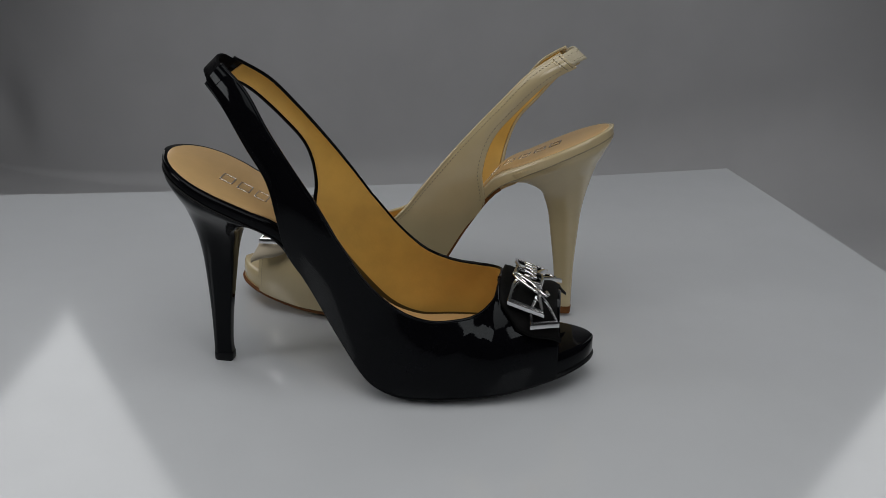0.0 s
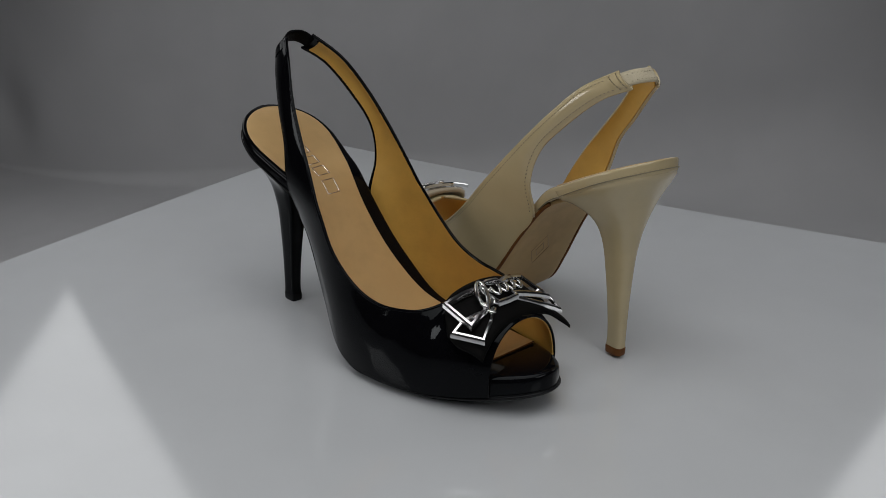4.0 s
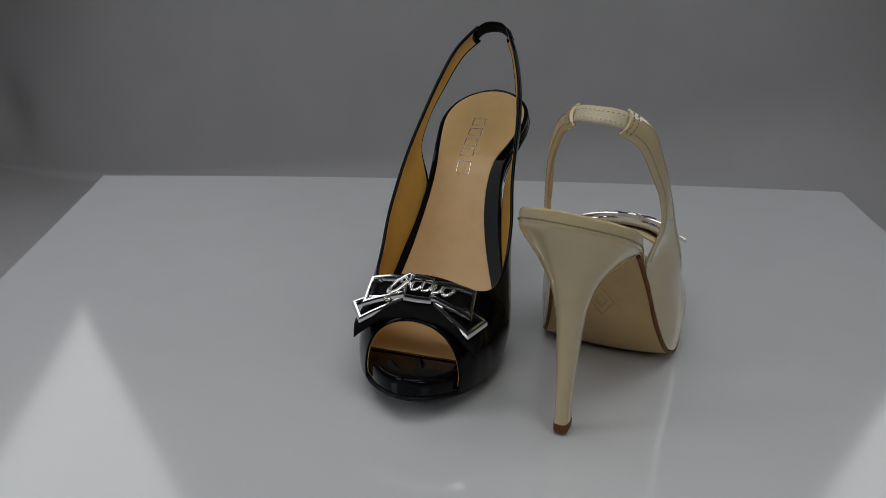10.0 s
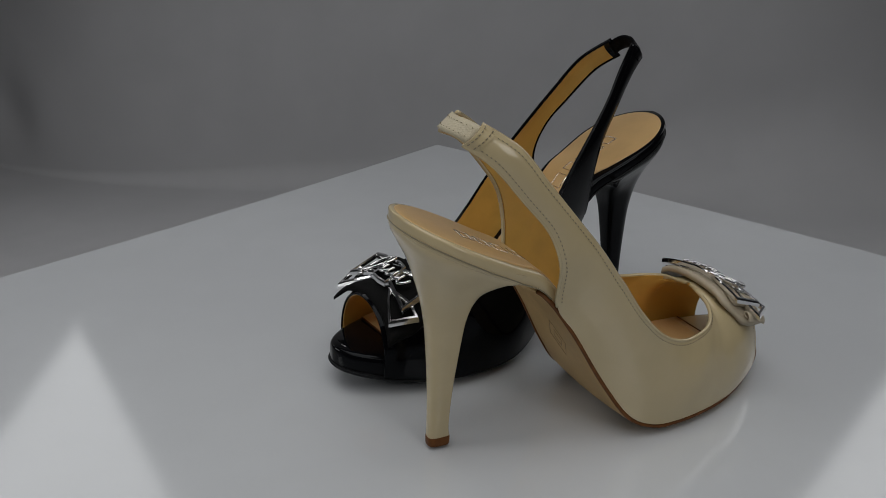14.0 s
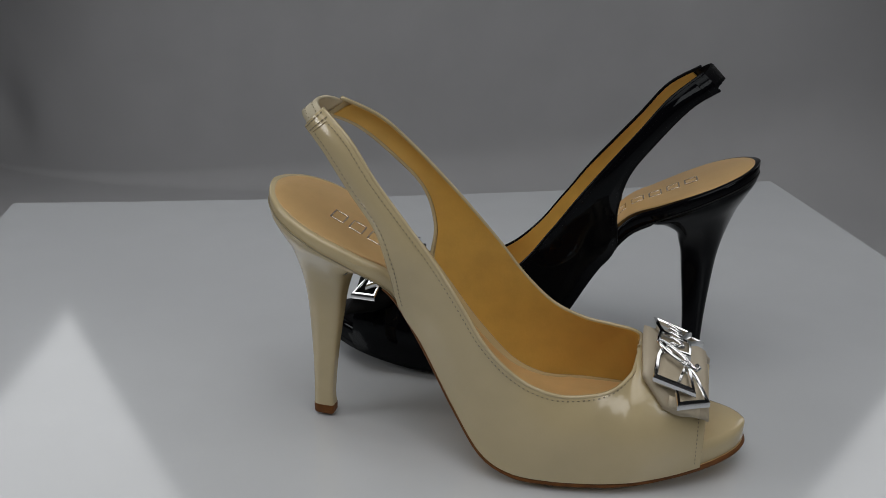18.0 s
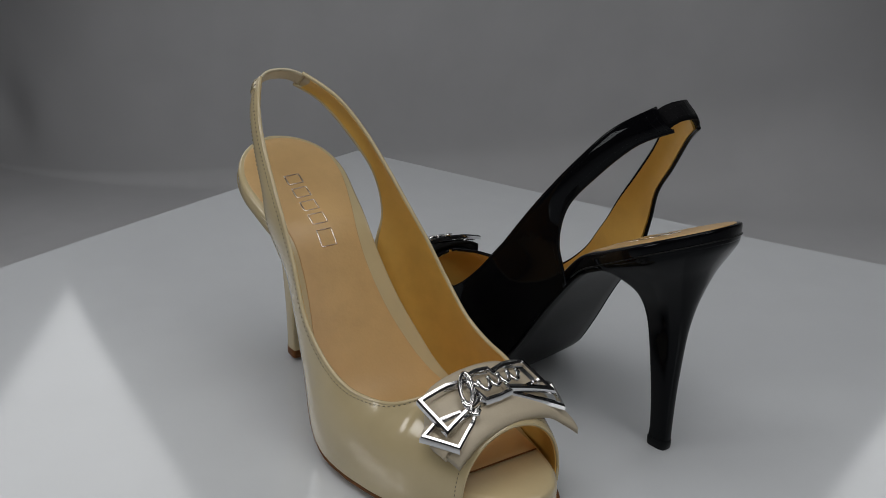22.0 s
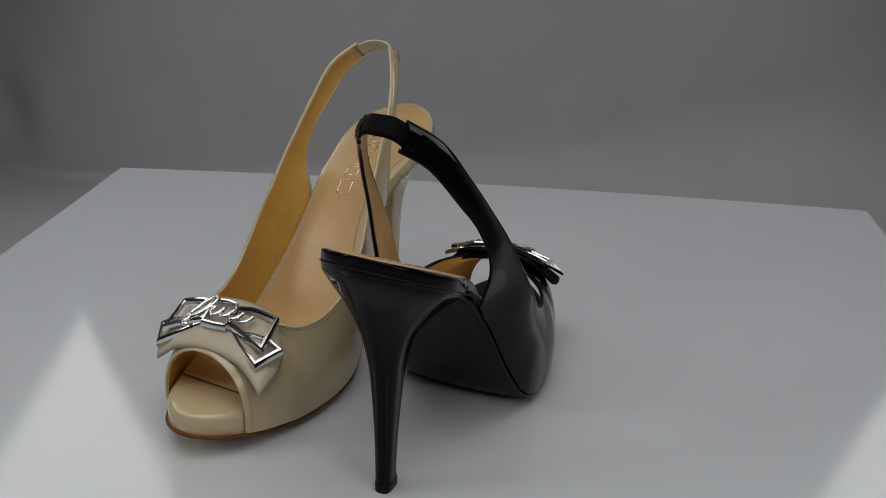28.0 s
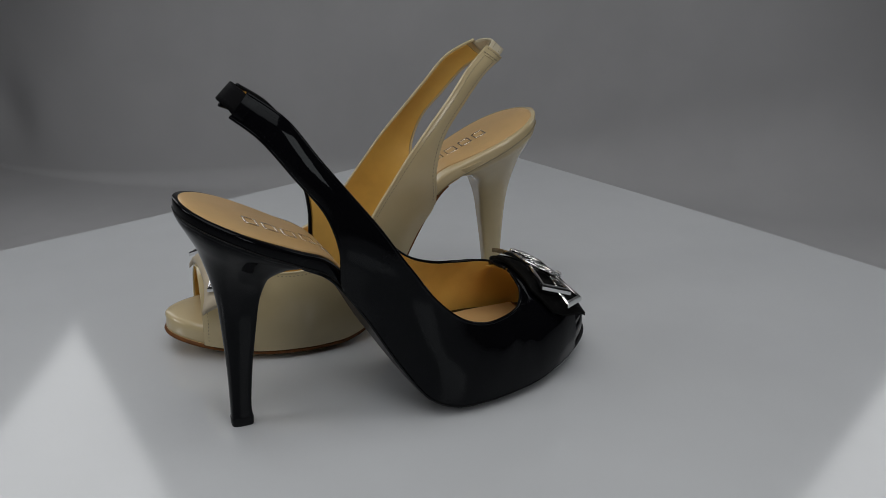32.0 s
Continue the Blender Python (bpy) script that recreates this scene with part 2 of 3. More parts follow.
CROWN = smooth_table((0.0, 0.0), (0.072, 0.0), (0.086, 0.002), (0.10, 0.0031), (0.117, 0.0022), (0.135, 0.0026), (0.15, 0.0031), (0.165, 0.003), (0.178, 0.002), (0.19, 0.001), (0.20, 0.0))
TOP = smooth_table((-0.027, 0.1185), (-0.01, 0.1112), (0.007, 0.1033), (0.025, 0.0946), (0.041, 0.0863), (0.055, 0.069), (0.072, 0.0445), (0.086, 0.027),
                   (0.10, 0.0185), (0.12, 0.017), (0.15, 0.0183), (0.18, 0.0213), (0.20, 0.0238))
MIDDLE = smooth_table((-0.03, 0), (0.04, 0), (0.09, 0.0023), (0.13, 0.0070), (0.16, 0.0102), (0.18, 0.0127), (0.20, 0.0147))
SOLE_T = 0.0026


def low_z(u):
    return LOW(u)


HALF_BACK = HALF


def HALF(u):
    """Half the width of the sole, round at the heel and drawn to an almond tip."""
    x = (u - 0.125) / 0.0745
    y = (0.006 - u) / 0.0307
    if y > 0:
        return 0.0284 * (1 - min(y, 1) ** 2.1) ** 0.5
    return HALF_BACK(u) if x <= 0 else 0.038 * (1 - min(x, 1) ** 1.6) ** 0.5


EDGE_U = (0.0455, 0.056, 0.072, 0.086, 0.100, 0.117, 0.135, 0.150, 0.160, 0.171, 0.181)
SOLE_LINE = [(u, HALF(u) + 0.0012, low_z(u) + SOLE_T + 0.0002) for u in EDGE_U]
# the two sides differ: the inner side of the foot stands higher
LOWER = {-1: spline([(-0.0022, 0.0092, 0.1492), (0.0094, 0.0169, 0.1409), (0.0232, 0.0234, 0.1253), (0.0354, 0.0279, 0.1109), (0.0419, 0.0302, 0.0942), *SOLE_LINE]),
         1: spline([(-0.0028, 0.0080, 0.1505), (0.0115, 0.0158, 0.1433), (0.0280, 0.0235, 0.1280), (0.0406, 0.0282, 0.1128), (0.0460, 0.0288, 0.0942), *SOLE_LINE])}
VAMP_MID = [(0.1489, 0.0055, 0.0537), (0.1499, 0.0, 0.0548), (0.165, 0.0, 0.052), (0.180, 0.0, 0.046)]
UPPER = {-1: spline([(0.0052, 0.0090, 0.1575), (0.0204, 0.0173, 0.1474), (0.0337, 0.0234, 0.1317), (0.0479, 0.0276, 0.1156), (0.0616, 0.0309, 0.0998), (0.0753, 0.0340, 0.0812),
                     (0.0867, 0.0361, 0.0653), (0.1016, 0.0358, 0.0515), (0.1169, 0.0347, 0.0450), (0.1312, 0.0319, 0.0447), (0.1409, 0.0269, 0.0463), (0.1475, 0.0171, 0.0502), *VAMP_MID]),
         1: spline([(0.0054, 0.0090, 0.1575), (0.0211, 0.0185, 0.1476), (0.0351, 0.0256, 0.1336), (0.0496, 0.0296, 0.1183), (0.0633, 0.0322, 0.1028), (0.0777, 0.0349, 0.0850),
                    (0.0894, 0.0372, 0.0698), (0.1040, 0.0376, 0.0566), (0.1193, 0.0368, 0.0503), (0.1334, 0.0348, 0.0487), (0.1427, 0.0303, 0.0493), (0.1483, 0.0196, 0.0518), *VAMP_MID])}
S_END = 15.0
ROUND = smooth_table((0, 0), (7, 0), (9, 0.08), (10.5, 0.3), (12, 0.72), (13, 0.93), (14, 1), (15, 1))
BULGE = smooth_table((0, 0.0016), (3, 0.0014), (4, 0.001), (6, 0.002), (8, 0.0046), (10, 0.0060), (12, 0.0056), (13, 0.0053), (14, 0.0045), (15, 0.0030))


class Last:
    """The shape of one right shoe; its strap is soft and leans by (u, v, z) at its top."""

    def __init__(self, strap_u, strap_v, strap_z, seat, strap_w=0.0, top_u=0.0, top_z=0.0, bow=0.0, turn=0.0):
        self.strap_v, self.strap_u, self.strap_z, self.seat, self.strap_w = strap_v, strap_u, strap_z, seat, strap_w
        self.top_u, self.top_z, self.bow, self.turn = top_u, top_z, bow, turn

    def place(self, u, o, z, strap=False):
        """o > 0 is the shoe's left; the seat over the heel stands a little higher or lower."""
        v = o + MIDDLE(u)
        if not strap:
            return (u, v, z + (self.seat + 0.04 * o) * min(max((0.07 - u) / 0.04, 0), 1))
        k = min(max((z - 0.088) / 0.072, 0), 1) if u < 0.09 else 0
        return (u + self.strap_u * k + self.top_u * k ** 3, v + self.strap_v * k + self.strap_w * o * k ** 3, z + self.strap_z * k + self.top_z * k ** 3)

    def skin(self, side, s, r, off=0.0):
        """A point of the upper: s along it from the strap's end to the toe opening, r from its lower to its upper edge."""
        def raw(s, r):
            e, t = LOWER[side](s), UPPER[side](s)
            k = ROUND(s)
            a = r * math.pi / 2
            g = (1 - k) * (1 - r) + k * math.cos(a) if 0 <= r <= 1 else 1 - r
            h = (1 - k) * r + k * math.sin(a) if 0 <= r <= 1 else r
            q = min(max((s - 5) / 3, 0), 1)
            o = t[1] + (e[1] - t[1]) * g + BULGE(s) * r * (1 - r) * (4 * (1 - q) + (3.0 + 1.7 * r) * q)
            return np.array((e[0] + (t[0] - e[0]) * r, o, e[2] + (t[2] - e[2]) * h))
        p = raw(s, r)
        if off:
            ds = raw(min(s + 0.02, S_END), r) - raw(max(s - 0.02, 0), r)
            dr = raw(s, min(r + 0.01, 1)) - raw(s, max(r - 0.01, 0))
            n = np.cross(dr, ds)
            n /= max(np.linalg.norm(n), 1e-9)
            if n[1] * 1.0 + n[2] * 0.6 < 0:
                n = -n
            p = p + n * off
        o = max(p[1], 0.0) if r >= 0.999 and s >= 13 else p[1]
        return np.array(self.place(p[0], side * o, p[2], True))


U_RINGS = [-0.0247] + [0.006 - 0.0307 * math.sin(k / 14 * math.pi / 2) for k in range(13, 0, -1)] + [float(u) for u in np.linspace(0.006, 0.163, 48)] + [0.165 + 0.0345 * math.sin(k / 18 * math.pi / 2) for k in range(1, 18)] + [0.19948, 0.1995]

FLARE = smooth_table((0.05, 0.0), (0.062, 0.0004), (0.075, 0.0020), (0.10, 0.0024), (0.14, 0.0022), (0.155, 0.0004), (0.165, 0.0))


def slab_ring(last, u, half, z0, z1, soft, waist=0.0, flare=0.0):
    """A rounded bar across the shoe, drawn in at the arch by the share waist."""
    arch = 1 - waist * math.exp(-((u - 0.056) / 0.026) ** 2)
    soft = min(soft, (z1 - z0) / 2.2)
    if half < soft:
        drop = soft - math.sqrt(soft ** 2 - (soft - half) ** 2)
        z0, z1 = z0 + drop * 0.2, z1 - drop * 0.8
        soft = min(half * 0.95, (z1 - z0) / 2.2)
    round_top, round_low = soft, min(soft, 0.0008)
    pts = []
    for sy, sz, a0 in ((1, 1, 0), (-1, 1, 90), (-1, -1, 180), (1, -1, 270)):
        for a in (0, 30, 60, 90):
            t = radians(a0 + a)
            soft = round_top if sz > 0 else round_low
            o = sy * (half - soft) + soft * math.cos(t)
            o += math.copysign(flare if sz > 0 else 0, o)
            pts.append(last.place(u, o * arch if o > 0 else o, (z1 if sz > 0 else z0) - sz * soft + soft * math.sin(t)))
    return pts


IN_SHARE = smooth_table((0.0, 0.88), (0.025, 0.86), (0.05, 0.81), (0.07, 0.85), (0.10, 0.895), (0.13, 0.91), (0.167, 0.88))


def sole_ring(last, u, half, cut=0.0):
    """The outsole: a thin bar with a gently crowned underside."""
    z0, z1 = low_z(u), low_z(u) + SOLE_T
    top = [(f, z1 - (0.0006 if abs(f) > 0.99 else 0)) for f in (1.0, 0.97, 0.5, 0.0, -0.5, -0.97, -1.0)]
    low = [(f, z0 - CROWN(u) * (1 - f * f) + (0.0006 if abs(f) > 0.99 else 0)) for f in (-1.0, -0.97, -0.75, -0.5, -0.25, 0.0, 0.25, 0.5, 0.75, 0.97, 1.0)]
    return [last.place(u, f * half, z) for f, z in top + low]


# the outsole draws in towards the heel
SHANK = smooth_table((0.02, 0.82), (0.035, 0.86), (0.048, 0.96), (0.056, 1.0), (0.07, 1.0), (0.20, 1.0))


def make_shoe(name, label, last, look_of):
    """look_of: materials by part."""
    thing = tagged(new(name), label, "high heel", group="pair of slingback heels")
    # footbed, wrapped in the leather of the upper
    part("footbed", loft([slab_ring(last, u, max(HALF(u) - 0.0004, 0.0002), low_z(u) + SOLE_T - 0.0002, TOP(u), 0.002 if u < 0.14 else 0.002 + 0.0022 * min((u - 0.14) / 0.03, 1), 0.0, FLARE(u)) for u in U_RINGS]), look_of["outer"], thing, look_of["footbed_label"])
    sole_u = [0.031 - 0.0095 * math.cos(radians(a)) for a in (4, 14, 26, 40, 55, 72)] + [u for u in U_RINGS if u > 0.032]
    sole_end = lambda u: math.sqrt(max(1 - ((0.031 - u) / 0.0095) ** 2, 0)) if u < 0.031 else 1.0
    sharpen(part("outsole", loft([sole_ring(last, u, max((HALF(u) + 0.0002) * sole_end(u) * SHANK(u), 0.0004)) for u in sole_u]), look_of["sole"], thing, look_of["sole_label"]), 50)
    edge_pts = []
    for sd in (1, -1):
        us = [u for u in U_RINGS if 0.035 <= u]
        us = us if sd > 0 else us[::-1]
        edge_pts += [last.place(u, sd * (HALF(u) * SHANK(u) + 0.0002 + look_of["welt"] * min(max((0.17 - u) / 0.03, 0), 1)), low_z(u) + SOLE_T * 0.5) for u in us]
    part("sole_edge", tube(edge_pts, 0.0008 + look_of["welt"] * 0.5, 8), look_of["edge"], thing)
    # insole
    def in_half(u):
        return max(0.88 * HALF(u * 1.12), 0.0004) if u < 0 else HALF(u) * IN_SHARE(u)
    in_u = [u / 1.12 for u in U_RINGS if u < 0] + [u for u in U_RINGS if 0.002 <= u < 0.165] + [0.167]
    insole = part("insole", loft([slab_ring(last, u, in_half(u), TOP(u) - 0.001, TOP(u) + 0.0003 + 0.0006 * min(max((u + 0.01) / 0.04, 0), 1), 0.0006, 0.26) for u in in_u]), M_INSOLE, thing, "smooth tan leather insole")
    rim = [last.place(0.1676, f * in_half(0.167), TOP(0.167) + 0.0009) for f in np.linspace(-0.97, 0.97, 21)]
    part("sock_edge", tube(rim, 0.00035, 6), M_BROWN, insole, "thin brown cut edge")
    # the stamp on the insole, as plain bars
    for i in range(5):
        u = 0.0085 + i * 0.0088
        ring = [(u - 0.0029, -0.0039), (u + 0.0029, -0.0039), (u + 0.0029, 0.0039), (u - 0.0029, 0.0039)]
        pts = []
        for (a, b), (c, d) in zip(ring, ring[1:] + ring[:1]):
            pts += [last.place(a + (c - a) * t, b + (d - b) * t + look_of["stamp_v"], TOP(a + (c - a) * t) + 0.0008) for t in (0, 0.25, 0.5, 0.75)]
        part("stamp_bar", tube(pts, 0.00044, 6, closed=True, squash=0.6), M_STAMP, thing)
    # a faint embossed lozenge under the arch
    if look_of["mark"]:
        mark = []
        for size in (1.0, 0.45):
            ring = [(0.0060 * size, 0), (0, 0.0068 * size), (-0.0060 * size, 0), (0, -0.0068 * size)]
            pts = []
            for (a, b), (c, d) in zip(ring, ring[1:] + ring[:1]):
                for t in (0, 0.25, 0.5, 0.75):
                    u, o = 0.064 + a + (c - a) * t, b + (d - b) * t
                    pts.append(last.place(u, o, low_z(u) - CROWN(u) - 0.0001))
            mark.append(tube(pts, 0.0002, 6, closed=True))
        part("sole_mark", merged(mark), look_of["mark"], thing)
    # heel
    rows = [(-0.0055, 0.0045, 0.0050, 0.0045, 0.0036), (-0.0055, 0.012, 0.0045, 0.012, 0.0037), (-0.0060, 0.032, 0.0060, 0.032, 0.0045), (-0.0076, 0.055, 0.0090, 0.056, 0.0062),
            (-0.0090, 0.067, 0.0104, 0.066, 0.0082), (-0.0114, 0.078, 0.0125, 0.0735, 0.0112), (-0.0158, 0.092, 0.0148, 0.0795, 0.0172), (-0.0204, 0.1010, 0.0225, 0.0840, 0.0235),
            (-0.0238, 0.1076, 0.030, 0.0850, 0.0270), (-0.0243, 0.1110, 0.034, 0.0885, 0.0274)]
    fine = spline(rows)
    rings = []
    for q in np.linspace(0, len(rows) - 1, 34):
        ub, zb, uf, zf, hw = fine(q)
        ring = []
        for t in np.linspace(0, 2 * math.pi, 40, endpoint=False):
            x, y = math.cos(t), math.sin(t)
            # round at the back, with a flat face towards the toe
            y = math.copysign(abs(y) ** (0.60 + 0.32 * min(q / 3, 1) + 0.05 * (q / (len(rows) - 1)) ** 2 if x < 0 else 0.36), y)
            x = math.copysign(abs(x) ** (0.30 if x > 0 else 0.60 + 0.40 * min(q / 3, 1)), x)
            k = (x + 1) / 2
            wide = 1 - 0.05 * max(x, 0)
            z = zb + (zf - zb) * k
            ring.append((ub + (uf - ub) * k, y * hw * wide, z + (last.seat + 0.04 * y * hw) * min(max((z - 0.05) / 0.05, 0), 1)))
        rings.append(ring)
    heel = sharpen(part("heel", loft(rings), look_of["outer"], thing, look_of["heel_label"]), 32)
    # joint of rim and heel, drawn as a dark line for the shade in it
    line = []
    for sd in (1, -1):
        us = [u for u in U_RINGS if u <= 0.046]
        us = us[::-1] if sd > 0 else us
        line += [last.place(u, sd * (HALF(u) + 0.0001), low_z(u) + 0.0046 - 0.0018 * min(max(u / 0.04, 0), 1)) for u in us]
    part("heel_seam", tube(line, 0.00032, 6), look_of["crease"], heel)
    tip = []
    for z, g in ((0.0, 0.94), (0.0006, 1.0), (0.0044, 1.02), (0.0047, 0.99)):
        ring = []
        for t in np.linspace(0, 2 * math.pi, 32, endpoint=False):
            x, y = math.cos(t), math.sin(t)
            flat = x > 0
            ring.append((-0.00025 + 0.0053 * g * (x ** 0.3 if flat else -abs(x) ** 0.6), 0.0037 * g * math.copysign(abs(y) ** (0.36 if flat else 0.60), y), z))
        tip.append(ring)
    sharpen(part("top_piece", loft(tip), look_of["tip"], heel, look_of["tip_label"]))
    # upper: one skin and one lining for each side
    ss = np.concatenate([np.linspace(0, 12, 73), np.linspace(12.15, 15, 20)])
    rs = np.linspace(0, 1, 15)
    for side in (1, -1):
        grid = lambda off: [[last.skin(side, s, r, off) for r in rs] for s in ss]
        sharpen(part("upper", shell(grid(0.0008), grid(0.0)), look_of["outer"], thing), 60)
        sharpen(part("lining", shell(*[[[last.skin(side, s, r, off) for r in np.linspace(0.05, 1, 15)] for s in ss if s > 0.3] for off in (-0.0001, -0.0010)]), M_LINING, thing, "smooth amber leather lining"), 60)
        part("topline_binding", tube([last.skin(side, s, 1.0, 0.0001) for s in np.linspace(0, 12.6, 90)], 0.0010, 8), look_of["outer"], thing)
        part("strap_binding", tube([last.skin(side, s, 0.0, 0.0001) for s in np.linspace(0, 5.0, 40)], 0.0009, 8), look_of["outer"], thing)
        stitches = []
        for inset, s0, s1, top in ((0.0021, 0.5, 11.3, True), (0.0021, 0.5, 4.9, False)):
            s = s0
            while s < s1:
                wide = max(float(np.linalg.norm(UPPER[side](s) - LOWER[side](s))), 0.004)
                r = 1 - inset / wide if top else inset / wide
                step = 0.0022 / max(float(np.linalg.norm((UPPER if top else LOWER)[side](min(s + 0.1, 15)) - (UPPER if top else LOWER)[side](s))) * 10, 0.004)
                stitches.append(tube([last.skin(side, s, r, 0.0009), last.skin(side, s + step * 0.38, r, 0.0009)], look_of["stitch"], 5))
                s += step
        for r in np.arange(0.05, 0.75, 0.035):
            stitches.append(tube([last.skin(side, 14.7, r, 0.0007), last.skin(side, 14.7, r + 0.016, 0.0007)], look_of["stitch"], 5))
        tagged(part("stitching", merged(stitches), look_of["thread"], thing), kind="stuff")
        # folded end of the strap, where the elastic is sewn in
        es, er = np.linspace(-0.0, 0.42, 6), np.linspace(-0.01, 1.01, 6)
        fold = lambda off: [[last.skin(side, s, r, off) for r in er] for s in es]
        sharpen(part("strap_fold", shell(fold(0.0012), fold(0.0003)), look_of["outer"], thing), 60)
        rows = []
        for s in (0.13, 0.34):
            for r in np.arange(0.10, 0.88, 0.15):
                rows.append(tube([last.skin(side, s, r, 0.0013), last.skin(side, s, r + 0.085, 0.0013)], look_of["stitch"] * 1.15, 5))
        tagged(part("fold_stitching", merged(rows), look_of["thread"], thing), kind="stuff")
    peep = [last.skin(1, 15.0, r, 0.0001) for r in np.linspace(0, 0.985, 26)] + [last.skin(-1, 15.0, r, 0.0001) for r in np.linspace(0.985, 0, 26)]
    part("peep_binding", tube(peep, 0.0006, 8), look_of["outer"], thing)
    # elastic round the heel
    a0, a1 = last.skin(1, 0.12, 0.11), last.skin(1, 0.12, 0.91)
    b0, b1 = last.skin(-1, 0.12, 0.11), last.skin(-1, 0.12, 0.91)
    out, inn = [], []
    for t in np.linspace(0, 1, 25):
        back = look_of["back"] * (1 - (2 * t - 1) ** 2)
        ripple = 0.0002 * math.sin(t * 60)
        lo, hi = a0 + (b0 - a0) * t, a1 + (b1 - a1) * t
        d = np.array((-back, 0, 0))
        up = np.array((0, 0, look_of["arc"] * (1 - abs(2 * t - 1) ** 3)))
        q = [lo + (hi - lo) * k + d + up for k in np.linspace(0, 1, 5)]
        out.append([p + np.array((-0.0006 - ripple, 0, 0.0003)) for p in q])
        inn.append([p + np.array((0.0006, 0, -0.0003)) for p in q])
    elastic = part("elastic_band", shell(out, inn), look_of["elastic"], thing, look_of["elastic_label"])
    dots = []
    for k in (1, 3):
        for j in range(2, 24, 2):
            a, b = np.asarray(out[j][k]), np.asarray(out[j + 1][k])
            dots.append(tube([a + np.array((-0.0001, 0, 0.0001)), a + (b - a) * 0.5 + np.array((-0.0001, 0, 0.0001))], look_of["dot"], 5))
    tagged(part("elastic_stitching", merged(dots), look_of["thread"], elastic), kind="stuff")
    make_bow(thing, last, look_of)
    return thing


# ------------------------------------------------------------------ bow


def bow_place(last, u, o, lift, arch=8.0):
    """A point over the vamp, turned with the bow; the metal is flatter than the leather."""
    t = radians(last.turn)
    du = u + 0.0012 - 0.164
    u, o = 0.164 + du * math.cos(t) - o * math.sin(t), o * math.cos(t) + du * math.sin(t)
    return last.place(u, o, last.bow + 0.0578 - 0.37 * (u - 0.1557) - arch * o * o + lift)


def plate(last, outline, z0, z1, grow=0.0, dense=4):
    """A filled plate over the vamp; the outline in (u, o)."""
    mid = np.mean(np.asarray(outline), axis=0)
    pts = []
    for i, p in enumerate(outline):
        q = outline[(i + 1) % len(outline)]
        for k in range(dense):
            x = np.asarray(p) + (np.asarray(q) - np.asarray(p)) * k / dense
            pts.append(mid + (x - mid) * (1 + grow))
    rings = []
    for scale, z in ((0.0, z0), (0.5, z0), (0.95, z0), (1.0, z0 + (z1 - z0) * 0.3), (1.0, z0 + (z1 - z0) * 0.7), (0.93, z1), (0.5, z1), (0.0, z1)):
        s = max(scale, 0.01)
        rings.append([bow_place(last, *(mid + (x - mid) * s), z) for x in pts])
    return loft(rings)


def metal_frame(last, outline, width, z0, z1, dense=5):
    """A closed metal rim along the outline, with bevelled shoulders."""
    out = np.asarray(outline, float)
    n = len(out)
    area = sum(out[i][0] * out[(i + 1) % n][1] - out[(i + 1) % n][0] * out[i][1] for i in range(n))
    if area < 0:
        out = out[::-1]

    def inset(d):
        res = []
        for i in range(n):
            a, b, c = out[i - 1], out[i], out[(i + 1) % n]
            e1, e2 = (b - a) / np.linalg.norm(b - a), (c - b) / np.linalg.norm(c - b)
            n1, n2 = np.array((-e1[1], e1[0])), np.array((-e2[1], e2[0]))
            m = n1 + n2
            res.append(b + m * d / max(m @ n1, 0.3))
        pts = []
        for i in range(n):
            for k in range(dense):
                pts.append(res[i] + (res[(i + 1) % n] - res[i]) * k / dense)
        return pts

    h = z1 - z0
    prof = ((0.0, z0), (0.0, z0 + h * 0.7), (width * 0.22, z1), (width * 0.78, z1), (width, z0 + h * 0.7), (width, z0))
    loops = [[bow_place(last, *p, z, 6.4) for p in inset(d)] for d, z in prof]
    m = len(loops[0])
    vs = [p for lp in loops for p in lp]
    fs = []
    for i in range(len(loops)):
        k = (i + 1) % len(loops)
        for j in range(m):
            fs.append((i * m + j, i * m + (j + 1) % m, k * m + (j + 1) % m, k * m + j))
    return vs, fs


def ribbon(last, flap, n=31, m=13):
    """The leather band of the bow across the vamp, with flared loose ends."""
    top, low = [], []
    for i in range(n):
        f = 2 * i / (n - 1) - 1
        k = abs(f)
        o = f * (0.0325 if f > 0 else 0.0286 + flap)
        u0 = 0.1486 + 0.0015 * k * k + 0.009 * max(0, k - 0.75) * 4
        u1 = 0.1782 + (0.0046 if f > 0 else 0.0008 + flap) * k ** 4
        a, b = [], []
        for j in range(m):
            g = j / (m - 1)
            u = u0 + (u1 - u0) * g
            fold = 0.0007 * math.sin(g * 7 + k * 3) * k + 0.0022 * max(0, k - 0.82) * 5 * (g - 0.3)
            edge = -0.0008 * (abs(2 * g - 1) ** 6)
            p = (u, o * (1 + 0.06 * k * math.sin(g * 3.1)), -0.0012 + fold + edge - 0.0045 * max(0, k - 0.55) ** 1.5 * 3.3)
            a.append(bow_place(last, *p))
            b.append(bow_place(last, p[0], p[1], p[2] - 0.0018 - last.bow * 0.6))
        top.append(a)
        low.append(b)
    return shell(top, low)


